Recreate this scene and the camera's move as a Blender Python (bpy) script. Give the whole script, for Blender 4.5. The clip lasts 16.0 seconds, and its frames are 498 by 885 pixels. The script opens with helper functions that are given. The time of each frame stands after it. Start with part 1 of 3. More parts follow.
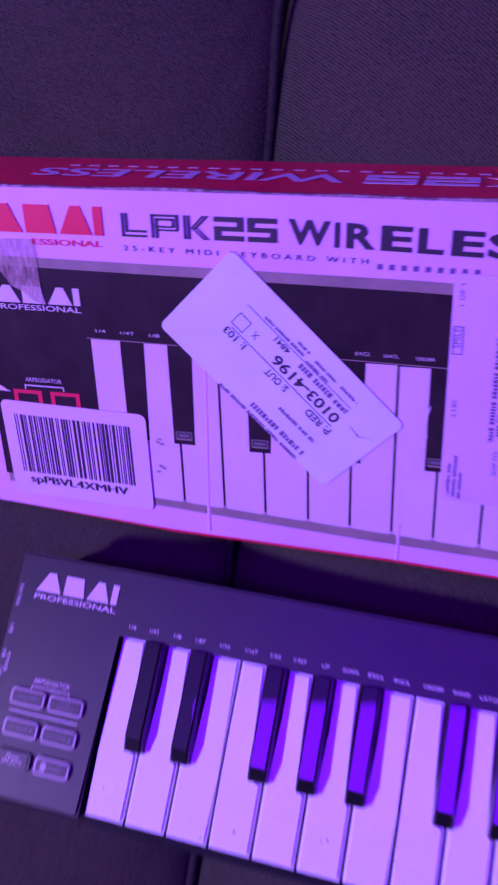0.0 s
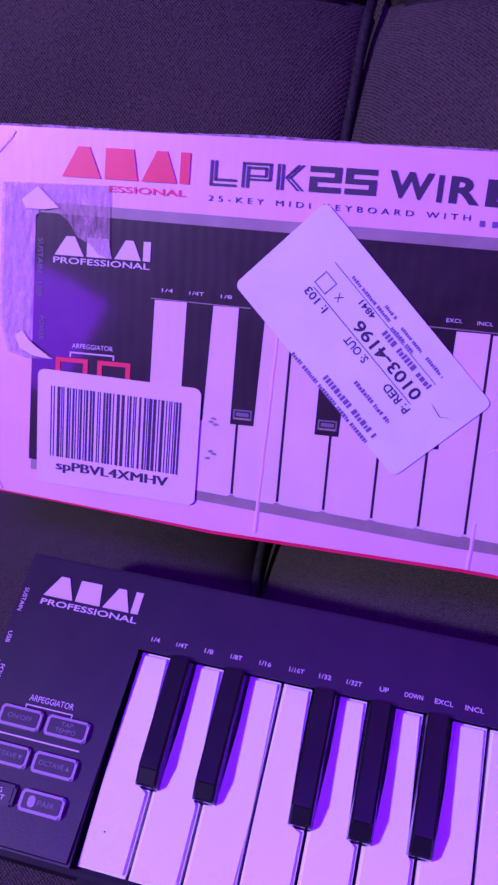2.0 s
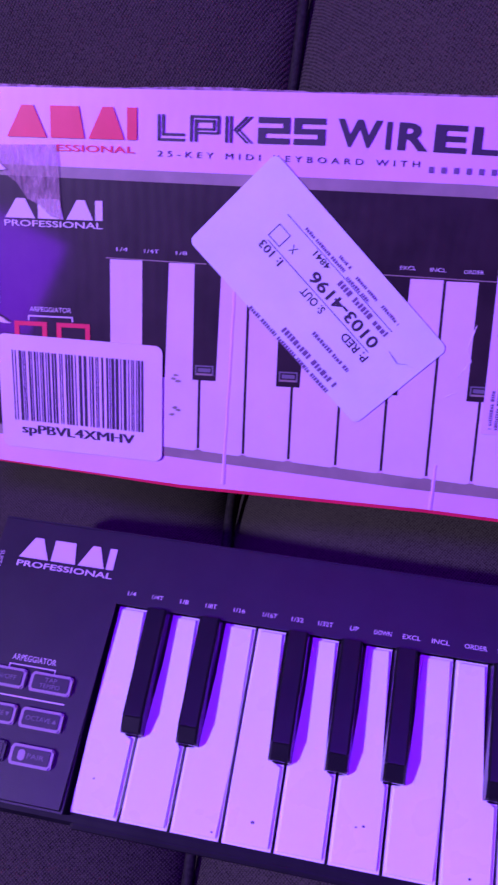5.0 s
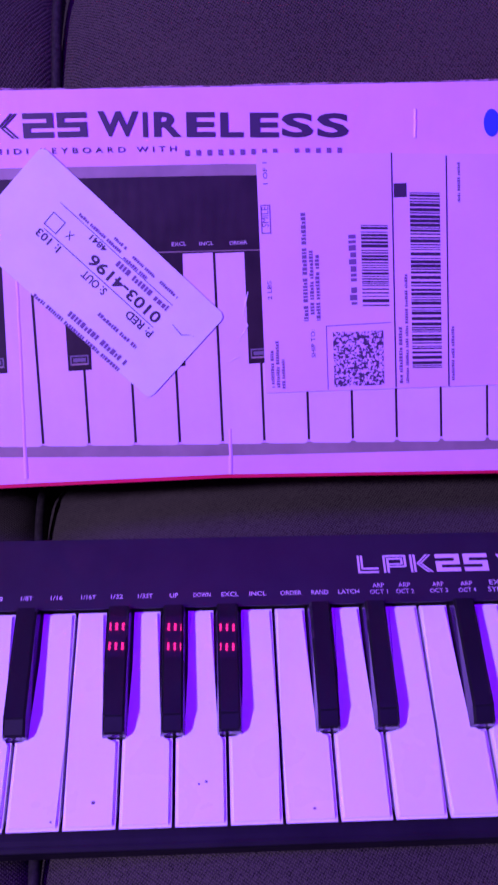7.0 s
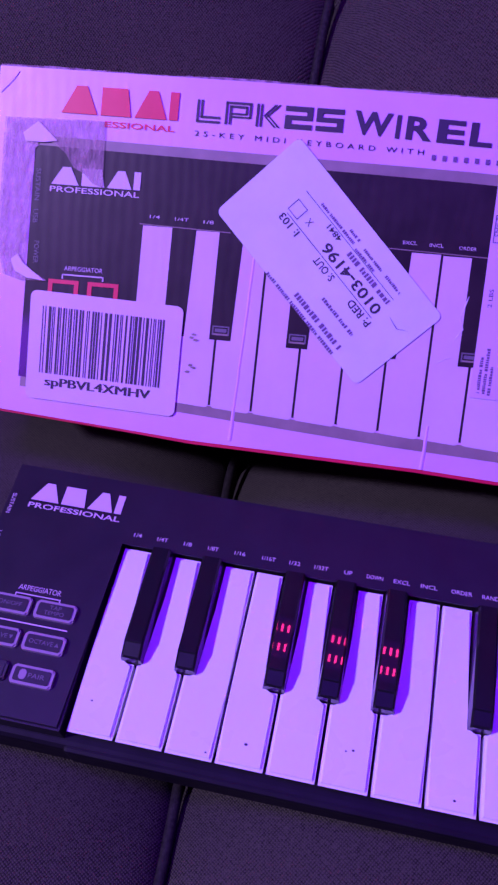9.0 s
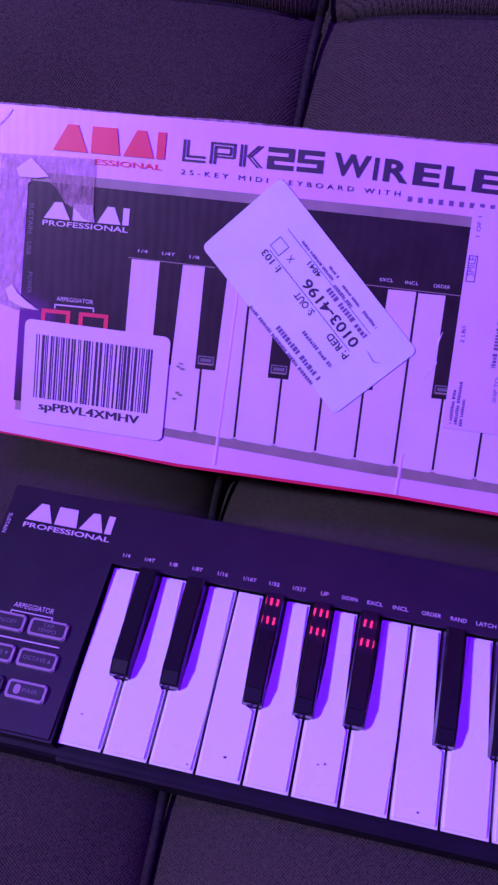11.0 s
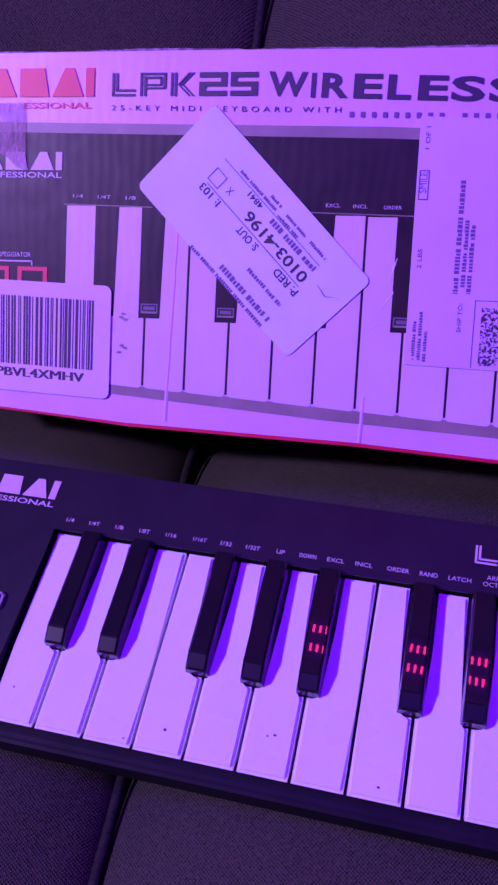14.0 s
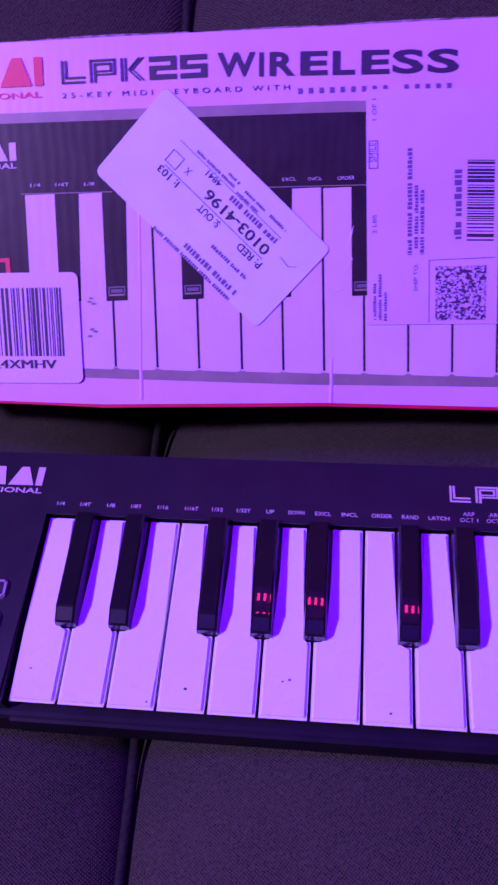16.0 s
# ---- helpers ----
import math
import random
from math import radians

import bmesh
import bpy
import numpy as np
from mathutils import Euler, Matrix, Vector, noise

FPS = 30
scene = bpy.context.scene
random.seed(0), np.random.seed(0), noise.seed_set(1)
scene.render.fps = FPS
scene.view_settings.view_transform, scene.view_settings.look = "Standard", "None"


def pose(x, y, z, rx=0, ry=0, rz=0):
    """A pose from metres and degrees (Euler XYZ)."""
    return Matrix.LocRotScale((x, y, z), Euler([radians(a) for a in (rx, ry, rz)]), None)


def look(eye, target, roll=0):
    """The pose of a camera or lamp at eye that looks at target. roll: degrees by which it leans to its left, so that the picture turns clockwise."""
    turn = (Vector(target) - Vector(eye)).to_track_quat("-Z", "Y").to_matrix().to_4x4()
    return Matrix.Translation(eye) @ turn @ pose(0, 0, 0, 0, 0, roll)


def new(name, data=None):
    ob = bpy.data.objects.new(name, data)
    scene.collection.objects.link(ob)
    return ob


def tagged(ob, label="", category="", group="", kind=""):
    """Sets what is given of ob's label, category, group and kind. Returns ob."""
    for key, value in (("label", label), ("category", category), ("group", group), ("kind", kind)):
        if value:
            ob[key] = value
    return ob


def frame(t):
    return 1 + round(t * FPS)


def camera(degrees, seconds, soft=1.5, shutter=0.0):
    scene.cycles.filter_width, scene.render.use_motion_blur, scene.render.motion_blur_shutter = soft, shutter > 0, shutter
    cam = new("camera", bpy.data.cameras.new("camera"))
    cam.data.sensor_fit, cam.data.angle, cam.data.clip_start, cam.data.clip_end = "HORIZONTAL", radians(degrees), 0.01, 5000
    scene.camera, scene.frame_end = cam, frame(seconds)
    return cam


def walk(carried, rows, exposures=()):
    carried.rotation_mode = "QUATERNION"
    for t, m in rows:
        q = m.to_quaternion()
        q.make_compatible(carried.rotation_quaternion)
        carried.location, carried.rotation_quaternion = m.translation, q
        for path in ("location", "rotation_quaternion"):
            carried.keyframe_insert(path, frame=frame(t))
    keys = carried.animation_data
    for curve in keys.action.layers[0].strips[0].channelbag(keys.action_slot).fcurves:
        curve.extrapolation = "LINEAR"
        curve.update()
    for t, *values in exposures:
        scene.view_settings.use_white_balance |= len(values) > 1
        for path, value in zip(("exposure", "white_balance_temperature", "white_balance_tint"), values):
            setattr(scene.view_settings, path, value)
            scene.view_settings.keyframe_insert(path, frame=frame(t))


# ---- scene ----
cam = camera(33.12, 16.0, soft=2.5, shutter=0.4)
ROWS = [
    (0, 0.1341, -0.0826, 0.8160, 15.67, 13.05, 10.00),
    (0.5, 0.0869, -0.1773, 0.7557, 35.46, 6.11, 11.93),
    (1, 0.0853, -0.1666, 0.7666, 32.61, 5.64, 13.01),
    (1.5, 0.0840, -0.1632, 0.7653, 30.77, 6.37, 12.88),
    (2, 0.0897, -0.1613, 0.7647, 30.03, 7.14, 12.76),
    (2.5, 0.0789, -0.1514, 0.7713, 26.48, 7.22, 11.89),
    (3, 0.0703, -0.1463, 0.7750, 23.38, 7.03, 12.55),
    (3.2, 0.0716, -0.1479, 0.7744, 23.50, 7.26, 12.62),
    (5.3, 0.1046, -0.1582, 0.7709, 26.30, 6.73, 8.88),
    (5.5, 0.1251, -0.1597, 0.7656, 27.61, 7.83, 8.88),
    (6, 0.1317, -0.1697, 0.7636, 28.44, 4.93, 3.11),
    (6.5, 0.1160, -0.1770, 0.7693, 28.81, -1.41, -1.16),
    (7, 0.1004, -0.2101, 0.7557, 32.47, -0.89, -3.24),
    (7.5, 0.1115, -0.2194, 0.7544, 32.83, 2.48, 1.65),
    (8, 0.1086, -0.2238, 0.7617, 32.40, 3.84, 6.56),
    (8.2, 0.0862, -0.2318, 0.7553, 33.70, 3.64, 8.15),
    (10.5, 0.0877, -0.2209, 0.7893, 32.34, 2.71, 11.88),
    (11, 0.0954, -0.2178, 0.7904, 31.61, 3.07, 11.33),
    (11.5, 0.0962, -0.2181, 0.7874, 31.43, 3.32, 11.01),
    (12, 0.0923, -0.2263, 0.7790, 32.65, 2.49, 9.74),
    (12.5, 0.0774, -0.2422, 0.7488, 36.51, 0.49, 6.28),
    (13, 0.0879, -0.2395, 0.7473, 35.71, 1.68, 6.38),
    (13.5, 0.1133, -0.2320, 0.7489, 34.75, 4.95, 9.16),
    (14, 0.1408, -0.2242, 0.7419, 34.37, 7.95, 11.89),
    (14.5, 0.1478, -0.2160, 0.7497, 32.05, 9.03, 13.56),
    (15, 0.1337, -0.2257, 0.7468, 32.51, 7.84, 11.79),
    (15.5, 0.1222, -0.2297, 0.7467, 31.82, 6.65, 8.64),
    (16, 0.1139, -0.2393, 0.7576, 31.67, 5.52, 3.70),
]
walk(cam, [(t, pose(x, y, z, rx, ry, rz)) for t, x, y, z, rx, ry, rz in ROWS],
     exposures=((0.0, -0.19, 6500, 6), (0.5, 0.11, 6500, -2), (2.0, 0.04, 6500, 2), (3.0, -0.09, 6500, 4), (5.5, -0.02, 6500, 2), (6.5, 0.04, 6500, 3), (7.0, -0.02, 6500, 18), (7.5, -0.09, 6500, 3), (8.0, -0.16, 6500, 2), (10.5, -0.19, 6500, 0), (11.5, -0.19, 6500, -2), (12.0, -0.42, 6500, 2), (12.5, -0.46, 6500, 34), (14.0, -0.3, 6500, 28), (16.0, -0.2, 6500, 32)))

# ---- light ----
world = bpy.data.worlds.new("world")
scene.world = world
world.use_nodes = True
world.node_tree.nodes["Background"].inputs[0].default_value = (0.25, 0.12, 0.45, 1)
world.node_tree.nodes["Background"].inputs[1].default_value = 0.02


def area_lamp(name, eye, target, size, power, color, size_y=None):
    lamp = bpy.data.lights.new(name, "AREA")
    lamp.energy, lamp.color, lamp.size = power, color, size
    if size_y:
        lamp.shape, lamp.size_y = "RECTANGLE", size_y
    ob = new(name, lamp)
    ob.matrix_world = look(eye, target)
    return ob


KEYS_MID = (0.072, -0.104, 0.47)
BAR_AT = (0.109, 0.680, 2.360)
area_lamp("pink_lamp", (-1.014, -0.65, 1.80), KEYS_MID, 0.11, 45, (0.50, 0.32, 1.0))
area_lamp("blue_lamp", (0.10, -0.28, 2.62), KEYS_MID, 1.20, 66, (0.14, 0.0, 1.0), 0.42)
area_lamp("violet_lamp", (-0.97, -1.42, 1.60), KEYS_MID, 0.22, 4, (0.20, 0.0, 1.0), 0.30)

# the reclined back of the sofa: the box leans on it, face up
LEAN = Matrix.Translation((0, 0.364, 0.242)) @ Matrix.Rotation(radians(43.69), 4, "X") @ Matrix.Scale(0.905, 4)


# ---- materials ----
def material(name, base, rough=0.5, metal=0.0, spec=0.5):
    m = bpy.data.materials.new(name)
    m.use_nodes = True
    b = m.node_tree.nodes["Principled BSDF"]
    b.inputs["Base Color"].default_value = (*base, 1)
    b.inputs["Roughness"].default_value = rough
    b.inputs["Metallic"].default_value = metal
    b.inputs["Specular IOR Level"].default_value = spec
    return m


def node(m, kind, **values):
    n = m.node_tree.nodes.new(kind)
    for key, value in values.items():
        n.inputs[key.replace("_", " ")].default_value = value
    return n


def mottle(m, dark, light, scale, detail=6.0, low=0.35, high=0.7, rough=None, bump=0.0, bump_scale=None):
    """Noise between two colours, roughness between two values, and a fine bump, at real size."""
    t, b = m.node_tree, m.node_tree.nodes["Principled BSDF"]
    co = t.nodes.new("ShaderNodeTexCoord")
    n = node(m, "ShaderNodeTexNoise", Scale=scale, Detail=detail, Roughness=0.6)
    t.links.new(co.outputs["Object"], n.inputs["Vector"])
    r = t.nodes.new("ShaderNodeValToRGB")
    r.color_ramp.elements[0].position, r.color_ramp.elements[1].position = low, high
    r.color_ramp.elements[0].color, r.color_ramp.elements[1].color = (*dark, 1), (*light, 1)
    t.links.new(n.outputs["Fac"], r.inputs["Fac"])
    t.links.new(r.outputs["Color"], b.inputs["Base Color"])
    if rough:
        mr = node(m, "ShaderNodeMapRange", To_Min=rough[0], To_Max=rough[1])
        n2 = node(m, "ShaderNodeTexNoise", Scale=scale * 2.7, Detail=4.0)
        t.links.new(co.outputs["Object"], n2.inputs["Vector"])
        t.links.new(n2.outputs["Fac"], mr.inputs["Value"])
        t.links.new(mr.outputs["Result"], b.inputs["Roughness"])
    if bump:
        n3 = node(m, "ShaderNodeTexNoise", Scale=bump_scale or scale * 6, Detail=3.0)
        t.links.new(co.outputs["Object"], n3.inputs["Vector"])
        bp = node(m, "ShaderNodeBump", Strength=bump, Distance=0.0005)
        t.links.new(n3.outputs["Fac"], bp.inputs["Height"])
        t.links.new(bp.outputs["Normal"], b.inputs["Normal"])
    return m


def fabric():
    """Dark grey woven upholstery: crossing threads about a millimetre wide, flecked and worn."""
    m = material("grey_weave", (0.05, 0.05, 0.05), 0.85, spec=0.25)
    t, b = m.node_tree, m.node_tree.nodes["Principled BSDF"]
    co = t.nodes.new("ShaderNodeTexCoord")
    turn = node(m, "ShaderNodeMapping", Rotation=(0, 0, 0.62))
    t.links.new(co.outputs["Object"], turn.inputs["Vector"])
    wobble = node(m, "ShaderNodeTexNoise", Scale=160.0, Detail=2.0)
    t.links.new(turn.outputs["Vector"], wobble.inputs["Vector"])
    add = t.nodes.new("ShaderNodeVectorMath")
    add.operation = "MULTIPLY_ADD"
    add.inputs[1].default_value = (0.0005, 0.0005, 0.0005)
    t.links.new(wobble.outputs["Color"], add.inputs[0])
    t.links.new(turn.outputs["Vector"], add.inputs[2])
    waves = []
    for axis in ("X", "Y"):
        w = node(m, "ShaderNodeTexWave", Scale=310.0, Distortion=0.6, Detail=1.0)
        w.bands_direction = axis
        t.links.new(add.outputs["Vector"], w.inputs["Vector"])
        waves.append(w)
    mul = t.nodes.new("ShaderNodeMath")
    mul.operation = "MULTIPLY"
    t.links.new(waves[0].outputs["Fac"], mul.inputs[0])
    t.links.new(waves[1].outputs["Fac"], mul.inputs[1])
    fleck = node(m, "ShaderNodeTexNoise", Scale=1000.0, Detail=3.0)
    t.links.new(co.outputs["Object"], fleck.inputs["Vector"])
    wear = node(m, "ShaderNodeTexNoise", Scale=14.0, Detail=6.0)
    t.links.new(co.outputs["Object"], wear.inputs["Vector"])
    total = t.nodes.new("ShaderNodeMath")
    total.operation = "MULTIPLY_ADD"
    total.inputs[1].default_value = 0.95
    t.links.new(mul.outputs[0], total.inputs[0])
    t.links.new(fleck.outputs["Fac"], total.inputs[2])
    total2 = t.nodes.new("ShaderNodeMath")
    total2.operation = "MULTIPLY_ADD"
    total2.inputs[1].default_value = 0.35
    t.links.new(wear.outputs["Fac"], total2.inputs[0])
    t.links.new(total.outputs[0], total2.inputs[2])
    r = t.nodes.new("ShaderNodeValToRGB")
    r.color_ramp.elements[0].position, r.color_ramp.elements[1].position = 0.55, 1.35
    r.color_ramp.elements[0].color, r.color_ramp.elements[1].color = (0.008, 0.0088, 0.005, 1), (0.072, 0.073, 0.044, 1)
    t.links.new(total2.outputs[0], r.inputs["Fac"])
    t.links.new(r.outputs["Color"], b.inputs["Base Color"])
    bp = node(m, "ShaderNodeBump", Strength=0.5, Distance=0.0006)
    t.links.new(total.outputs[0], bp.inputs["Height"])
    t.links.new(bp.outputs["Normal"], b.inputs["Normal"])
    return m


def flutes(m, strength):
    """The ribs of corrugated board, about 4 mm apart, telling faintly through the printed face."""
    t, b = m.node_tree, m.node_tree.nodes["Principled BSDF"]
    co = t.nodes.new("ShaderNodeTexCoord")
    w = node(m, "ShaderNodeTexWave", Scale=62.0, Distortion=5.0, Detail=3.0, Detail_Scale=0.5)
    t.links.new(co.outputs["Object"], w.inputs["Vector"])
    bp = node(m, "ShaderNodeBump", Strength=strength, Distance=0.0006)
    t.links.new(w.outputs["Fac"], bp.inputs["Height"])
    if b.inputs["Normal"].links:
        t.links.new(b.inputs["Normal"].links[0].from_socket, bp.inputs["Normal"])
    t.links.new(bp.outputs["Normal"], b.inputs["Normal"])


FABRIC = fabric()
PIPING = mottle(material("piping", (0.02, 0.02, 0.02), 0.75, spec=0.2), (0.008, 0.008, 0.006), (0.03, 0.03, 0.022), 600)
CARD = mottle(material("white_card", (0.8, 0.6, 0.8), 0.4), (0.73, 0.455, 0.76), (0.79, 0.505, 0.80), 30, rough=(0.34, 0.5), bump=0.12, bump_scale=90)
CARD_EDGE = mottle(material("worn_card", (0.5, 0.35, 0.3), 0.8), (0.14, 0.09, 0.10), (0.5, 0.36, 0.42), 260, bump=0.4)
FILM_SHRED = mottle(material("film_shred", (0.8, 0.7, 0.85), 0.3), (0.7, 0.58, 0.78), (0.86, 0.76, 0.9), 300, bump=0.3)
RED_CARD = mottle(material("red_card", (0.6, 0.01, 0.05), 0.4), (0.62, 0.008, 0.06), (0.72, 0.012, 0.08), 40, rough=(0.32, 0.48))
RED_INK = mottle(material("red_ink", (0.7, 0.02, 0.1), 0.45), (0.72, 0.012, 0.07), (0.78, 0.02, 0.09), 60)
DARK_INK = mottle(material("dark_ink", (0.02, 0.018, 0.018), 0.42, spec=0.3), (0.018, 0.011, 0.014), (0.032, 0.02, 0.024), 45, rough=(0.35, 0.5), bump=0.1, bump_scale=90)
GREY_INK = mottle(material("grey_ink", (0.3, 0.3, 0.3), 0.45), (0.24, 0.20, 0.17), (0.34, 0.28, 0.23), 40)
KEY_INK = mottle(material("printed_white", (0.8, 0.6, 0.8), 0.4), (0.70, 0.55, 0.66), (0.76, 0.61, 0.72), 25, rough=(0.34, 0.5), bump=0.1, bump_scale=90)
for printed in (CARD, KEY_INK, DARK_INK):
    flutes(printed, 0.035)
gloss = DARK_INK.node_tree.nodes["Principled BSDF"].inputs
gloss["Coat Weight"].default_value, gloss["Coat Roughness"].default_value = 0.6, 0.07
LINE_INK = material("line_ink", (0.05, 0.045, 0.06), 0.5)
PAPER = mottle(material("label_paper", (0.75, 0.8, 0.84), 0.55), (0.66, 0.70, 0.82), (0.73, 0.77, 0.86), 35, bump=0.08, bump_scale=300)
STICKER = mottle(material("sticker_paper", (0.8, 0.62, 0.8), 0.5), (0.70, 0.55, 0.70), (0.76, 0.61, 0.76), 35, bump=0.08, bump_scale=200)
SHIP_PAPER = mottle(material("shipping_paper", (0.8, 0.6, 0.8), 0.5), (0.69, 0.48, 0.77), (0.74, 0.53, 0.81), 20, bump=0.1, bump_scale=60)
LOGO_BLUE = material("logo_blue", (0.03, 0.08, 0.5), 0.45)
BLACK_INK = material("black_ink", (0.035, 0.026, 0.045), 0.5)
FADED_INK = material("faded_ink", (0.16, 0.10, 0.2), 0.5)
CODE_INK = mottle(material("code_print", (0.3, 0.2, 0.4), 0.5), (0.05, 0.035, 0.07), (0.66, 0.46, 0.74), 900, detail=1.0, low=0.47, high=0.53)
CASE = mottle(material("black_case", (0.02, 0.02, 0.022), 0.42, spec=0.45), (0.008, 0.008, 0.009), (0.013, 0.013, 0.014), 60, rough=(0.40, 0.50), bump=0.15, bump_scale=2500)
CASE_SIDE = mottle(material("black_side", (0.012, 0.012, 0.014), 0.6, spec=0.14), (0.006, 0.006, 0.007), (0.011, 0.011, 0.012), 60, rough=(0.5, 0.65))
WHITE_KEY = mottle(material("white_key", (0.8, 0.8, 0.8), 0.25, spec=0.36), (0.79, 0.84, 0.80), (0.84, 0.89, 0.85), 18, rough=(0.24, 0.32))
BLACK_KEY = mottle(material("black_key", (0.01, 0.01, 0.012), 0.3, spec=0.22), (0.006, 0.006, 0.007), (0.010, 0.010, 0.011), 50, rough=(0.32, 0.42))
BLACK_KEY.node_tree.nodes["Principled BSDF"].inputs["Coat Weight"].default_value = 0.8
BLACK_KEY.node_tree.nodes["Principled BSDF"].inputs["Coat Roughness"].default_value = 0.010
RUBBER = mottle(material("button_rubber", (0.02, 0.02, 0.02), 0.5), (0.016, 0.016, 0.018), (0.03, 0.03, 0.032), 150, rough=(0.4, 0.55))
RIM = material("button_rim", (0.34, 0.28, 0.32), 0.35)
PANEL_INK = material("panel_ink", (0.66, 0.58, 0.64), 0.5)
DIM_INK = material("dim_ink", (0.16, 0.15, 0.17), 0.5)
PLASTER = mottle(material("plaster", (0.3, 0.29, 0.3), 0.9), (0.27, 0.26, 0.27), (0.33, 0.32, 0.33), 6, bump=0.2)
FLOOR = mottle(material("floor_board", (0.12, 0.09, 0.07), 0.5), (0.09, 0.065, 0.05), (0.15, 0.11, 0.085), 9)


def glow(name, color, strength):
    m = bpy.data.materials.new(name)
    m.use_nodes = True
    b = m.node_tree.nodes["Principled BSDF"]
    b.inputs["Base Color"].default_value = (0.02, 0.02, 0.02, 1)
    b.inputs["Emission Color"].default_value = (*color, 1)
    b.inputs["Emission Strength"].default_value = strength
    return m


RED_LED = glow("red_led", (1.0, 0.02, 0.25), 55)
BLUE_FACE = glow("blue_led_face", (0.22, 0.0, 1.0), 0.8)


# ---- mesh helpers ----
def part(name, bm, mat, parent=None, label="", smooth=False):
    me = bpy.data.meshes.new(name)
    bmesh.ops.recalc_face_normals(bm, faces=bm.faces)
    bm.to_mesh(me)
    bm.free()
    me.materials.append(mat)
    if smooth:
        me.shade_smooth()
    ob = new(name, me)
    if parent:
        ob.parent = parent
    if label:
        ob["label"] = label
    return ob


def group_thing(name, m, label, category, group=""):
    ob = new(name)
    ob.matrix_world = m
    return tagged(ob, label, category, group)


def block(x0, x1, y0, y1, z0, z1, bevel=0.0, segments=2, bm=None):
    bm = bm or bmesh.new()
    made = bmesh.ops.create_cube(bm, size=1.0)["verts"]
    for v in made:
        v.co = Vector(((x0 + x1) / 2 + v.co.x * (x1 - x0), (y0 + y1) / 2 + v.co.y * (y1 - y0), (z0 + z1) / 2 + v.co.z * (z1 - z0)))
    if bevel:
        edges = list({e for v in made for e in v.link_edges})
        bmesh.ops.bevel(bm, geom=edges, offset=bevel, segments=segments, affect="EDGES", profile=0.6)
    return bm


def slab(points, z0, z1, bm=None):
    """A flat piece of the outline given, between two heights."""
    bm = bm or bmesh.new()
    low = [bm.verts.new((x, y, z0)) for x, y in points]
    high = [bm.verts.new((x, y, z1)) for x, y in points]
    n = len(points)
    bm.faces.new(high)
    bm.faces.new(low[::-1])
    for i in range(n):
        bm.faces.new((low[i], low[(i + 1) % n], high[(i + 1) % n], high[i]))
    return bm


def rounded(x0, x1, y0, y1, r, steps=5):
    out = []
    for cx, cy, a0 in ((x1 - r, y1 - r, 0), (x0 + r, y1 - r, 90), (x0 + r, y0 + r, 180), (x1 - r, y0 + r, 270)):
        for i in range(steps + 1):
            a = radians(a0 + 90 * i / steps)
            out.append((cx + r * math.cos(a), cy + r * math.sin(a)))
    return out


def tube(points, r, sides=8):
    bm = bmesh.new()
    rings = []
    for i, p in enumerate(points):
        a, b = Vector(points[max(i - 1, 0)]), Vector(points[min(i + 1, len(points) - 1)])
        ahead = (b - a).normalized()
        side = ahead.cross(Vector((0, 0, 1))).normalized()
        up = side.cross(ahead)
        rings.append([bm.verts.new(Vector(p) + r * (math.cos(2 * math.pi * k / sides) * side + math.sin(2 * math.pi * k / sides) * up)) for k in range(sides)])
    for a, b in zip(rings, rings[1:]):
        for k in range(sides):
            bm.faces.new((a[k], a[(k + 1) % sides], b[(k + 1) % sides], b[k]))
    bm.faces.new(rings[0][::-1])
    bm.faces.new(rings[-1])
    return bm


def words(text, x0, x1, y0, y1, z, mat, parent, name="lettering", turn=0.0, bold=0.0, spacing=1.0, label=""):
    """A line of flat lettering that fills the box x0..x1, y0..y1 before it is turned about its middle."""
    cu = bpy.data.curves.new(name, "FONT")
    cu.body, cu.size, cu.offset, cu.space_character, cu.resolution_u = text, 1.0, bold, spacing, 3
    tmp = bpy.data.objects.new(name, cu)
    me = bpy.data.meshes.new_from_object(tmp)
    bpy.data.objects.remove(tmp)
    co = np.zeros(len(me.vertices) * 3)
    me.vertices.foreach_get("co", co)
    co = co.reshape(-1, 3)
    low, high = co.min(0), co.max(0)
    mid = Vector(((x0 + x1) / 2, (y0 + y1) / 2, 0))
    co[:, 0] = ((co[:, 0] - low[0]) / (high[0] - low[0]) - 0.5) * (x1 - x0)
    co[:, 1] = ((co[:, 1] - low[1]) / max(high[1] - low[1], 1e-6) - 0.5) * (y1 - y0)
    c, s = math.cos(radians(turn)), math.sin(radians(turn))
    out = np.stack([mid.x + c * co[:, 0] - s * co[:, 1], mid.y + s * co[:, 0] + c * co[:, 1], np.full(len(co), z)], 1)
    me.vertices.foreach_set("co", out.ravel())
    me.update()
    me.materials.append(mat)
    ob = new(name, me)
    ob.parent = parent
    if label:
        ob["label"] = label
    return ob


# ---- room ----
SEAT = 0.42


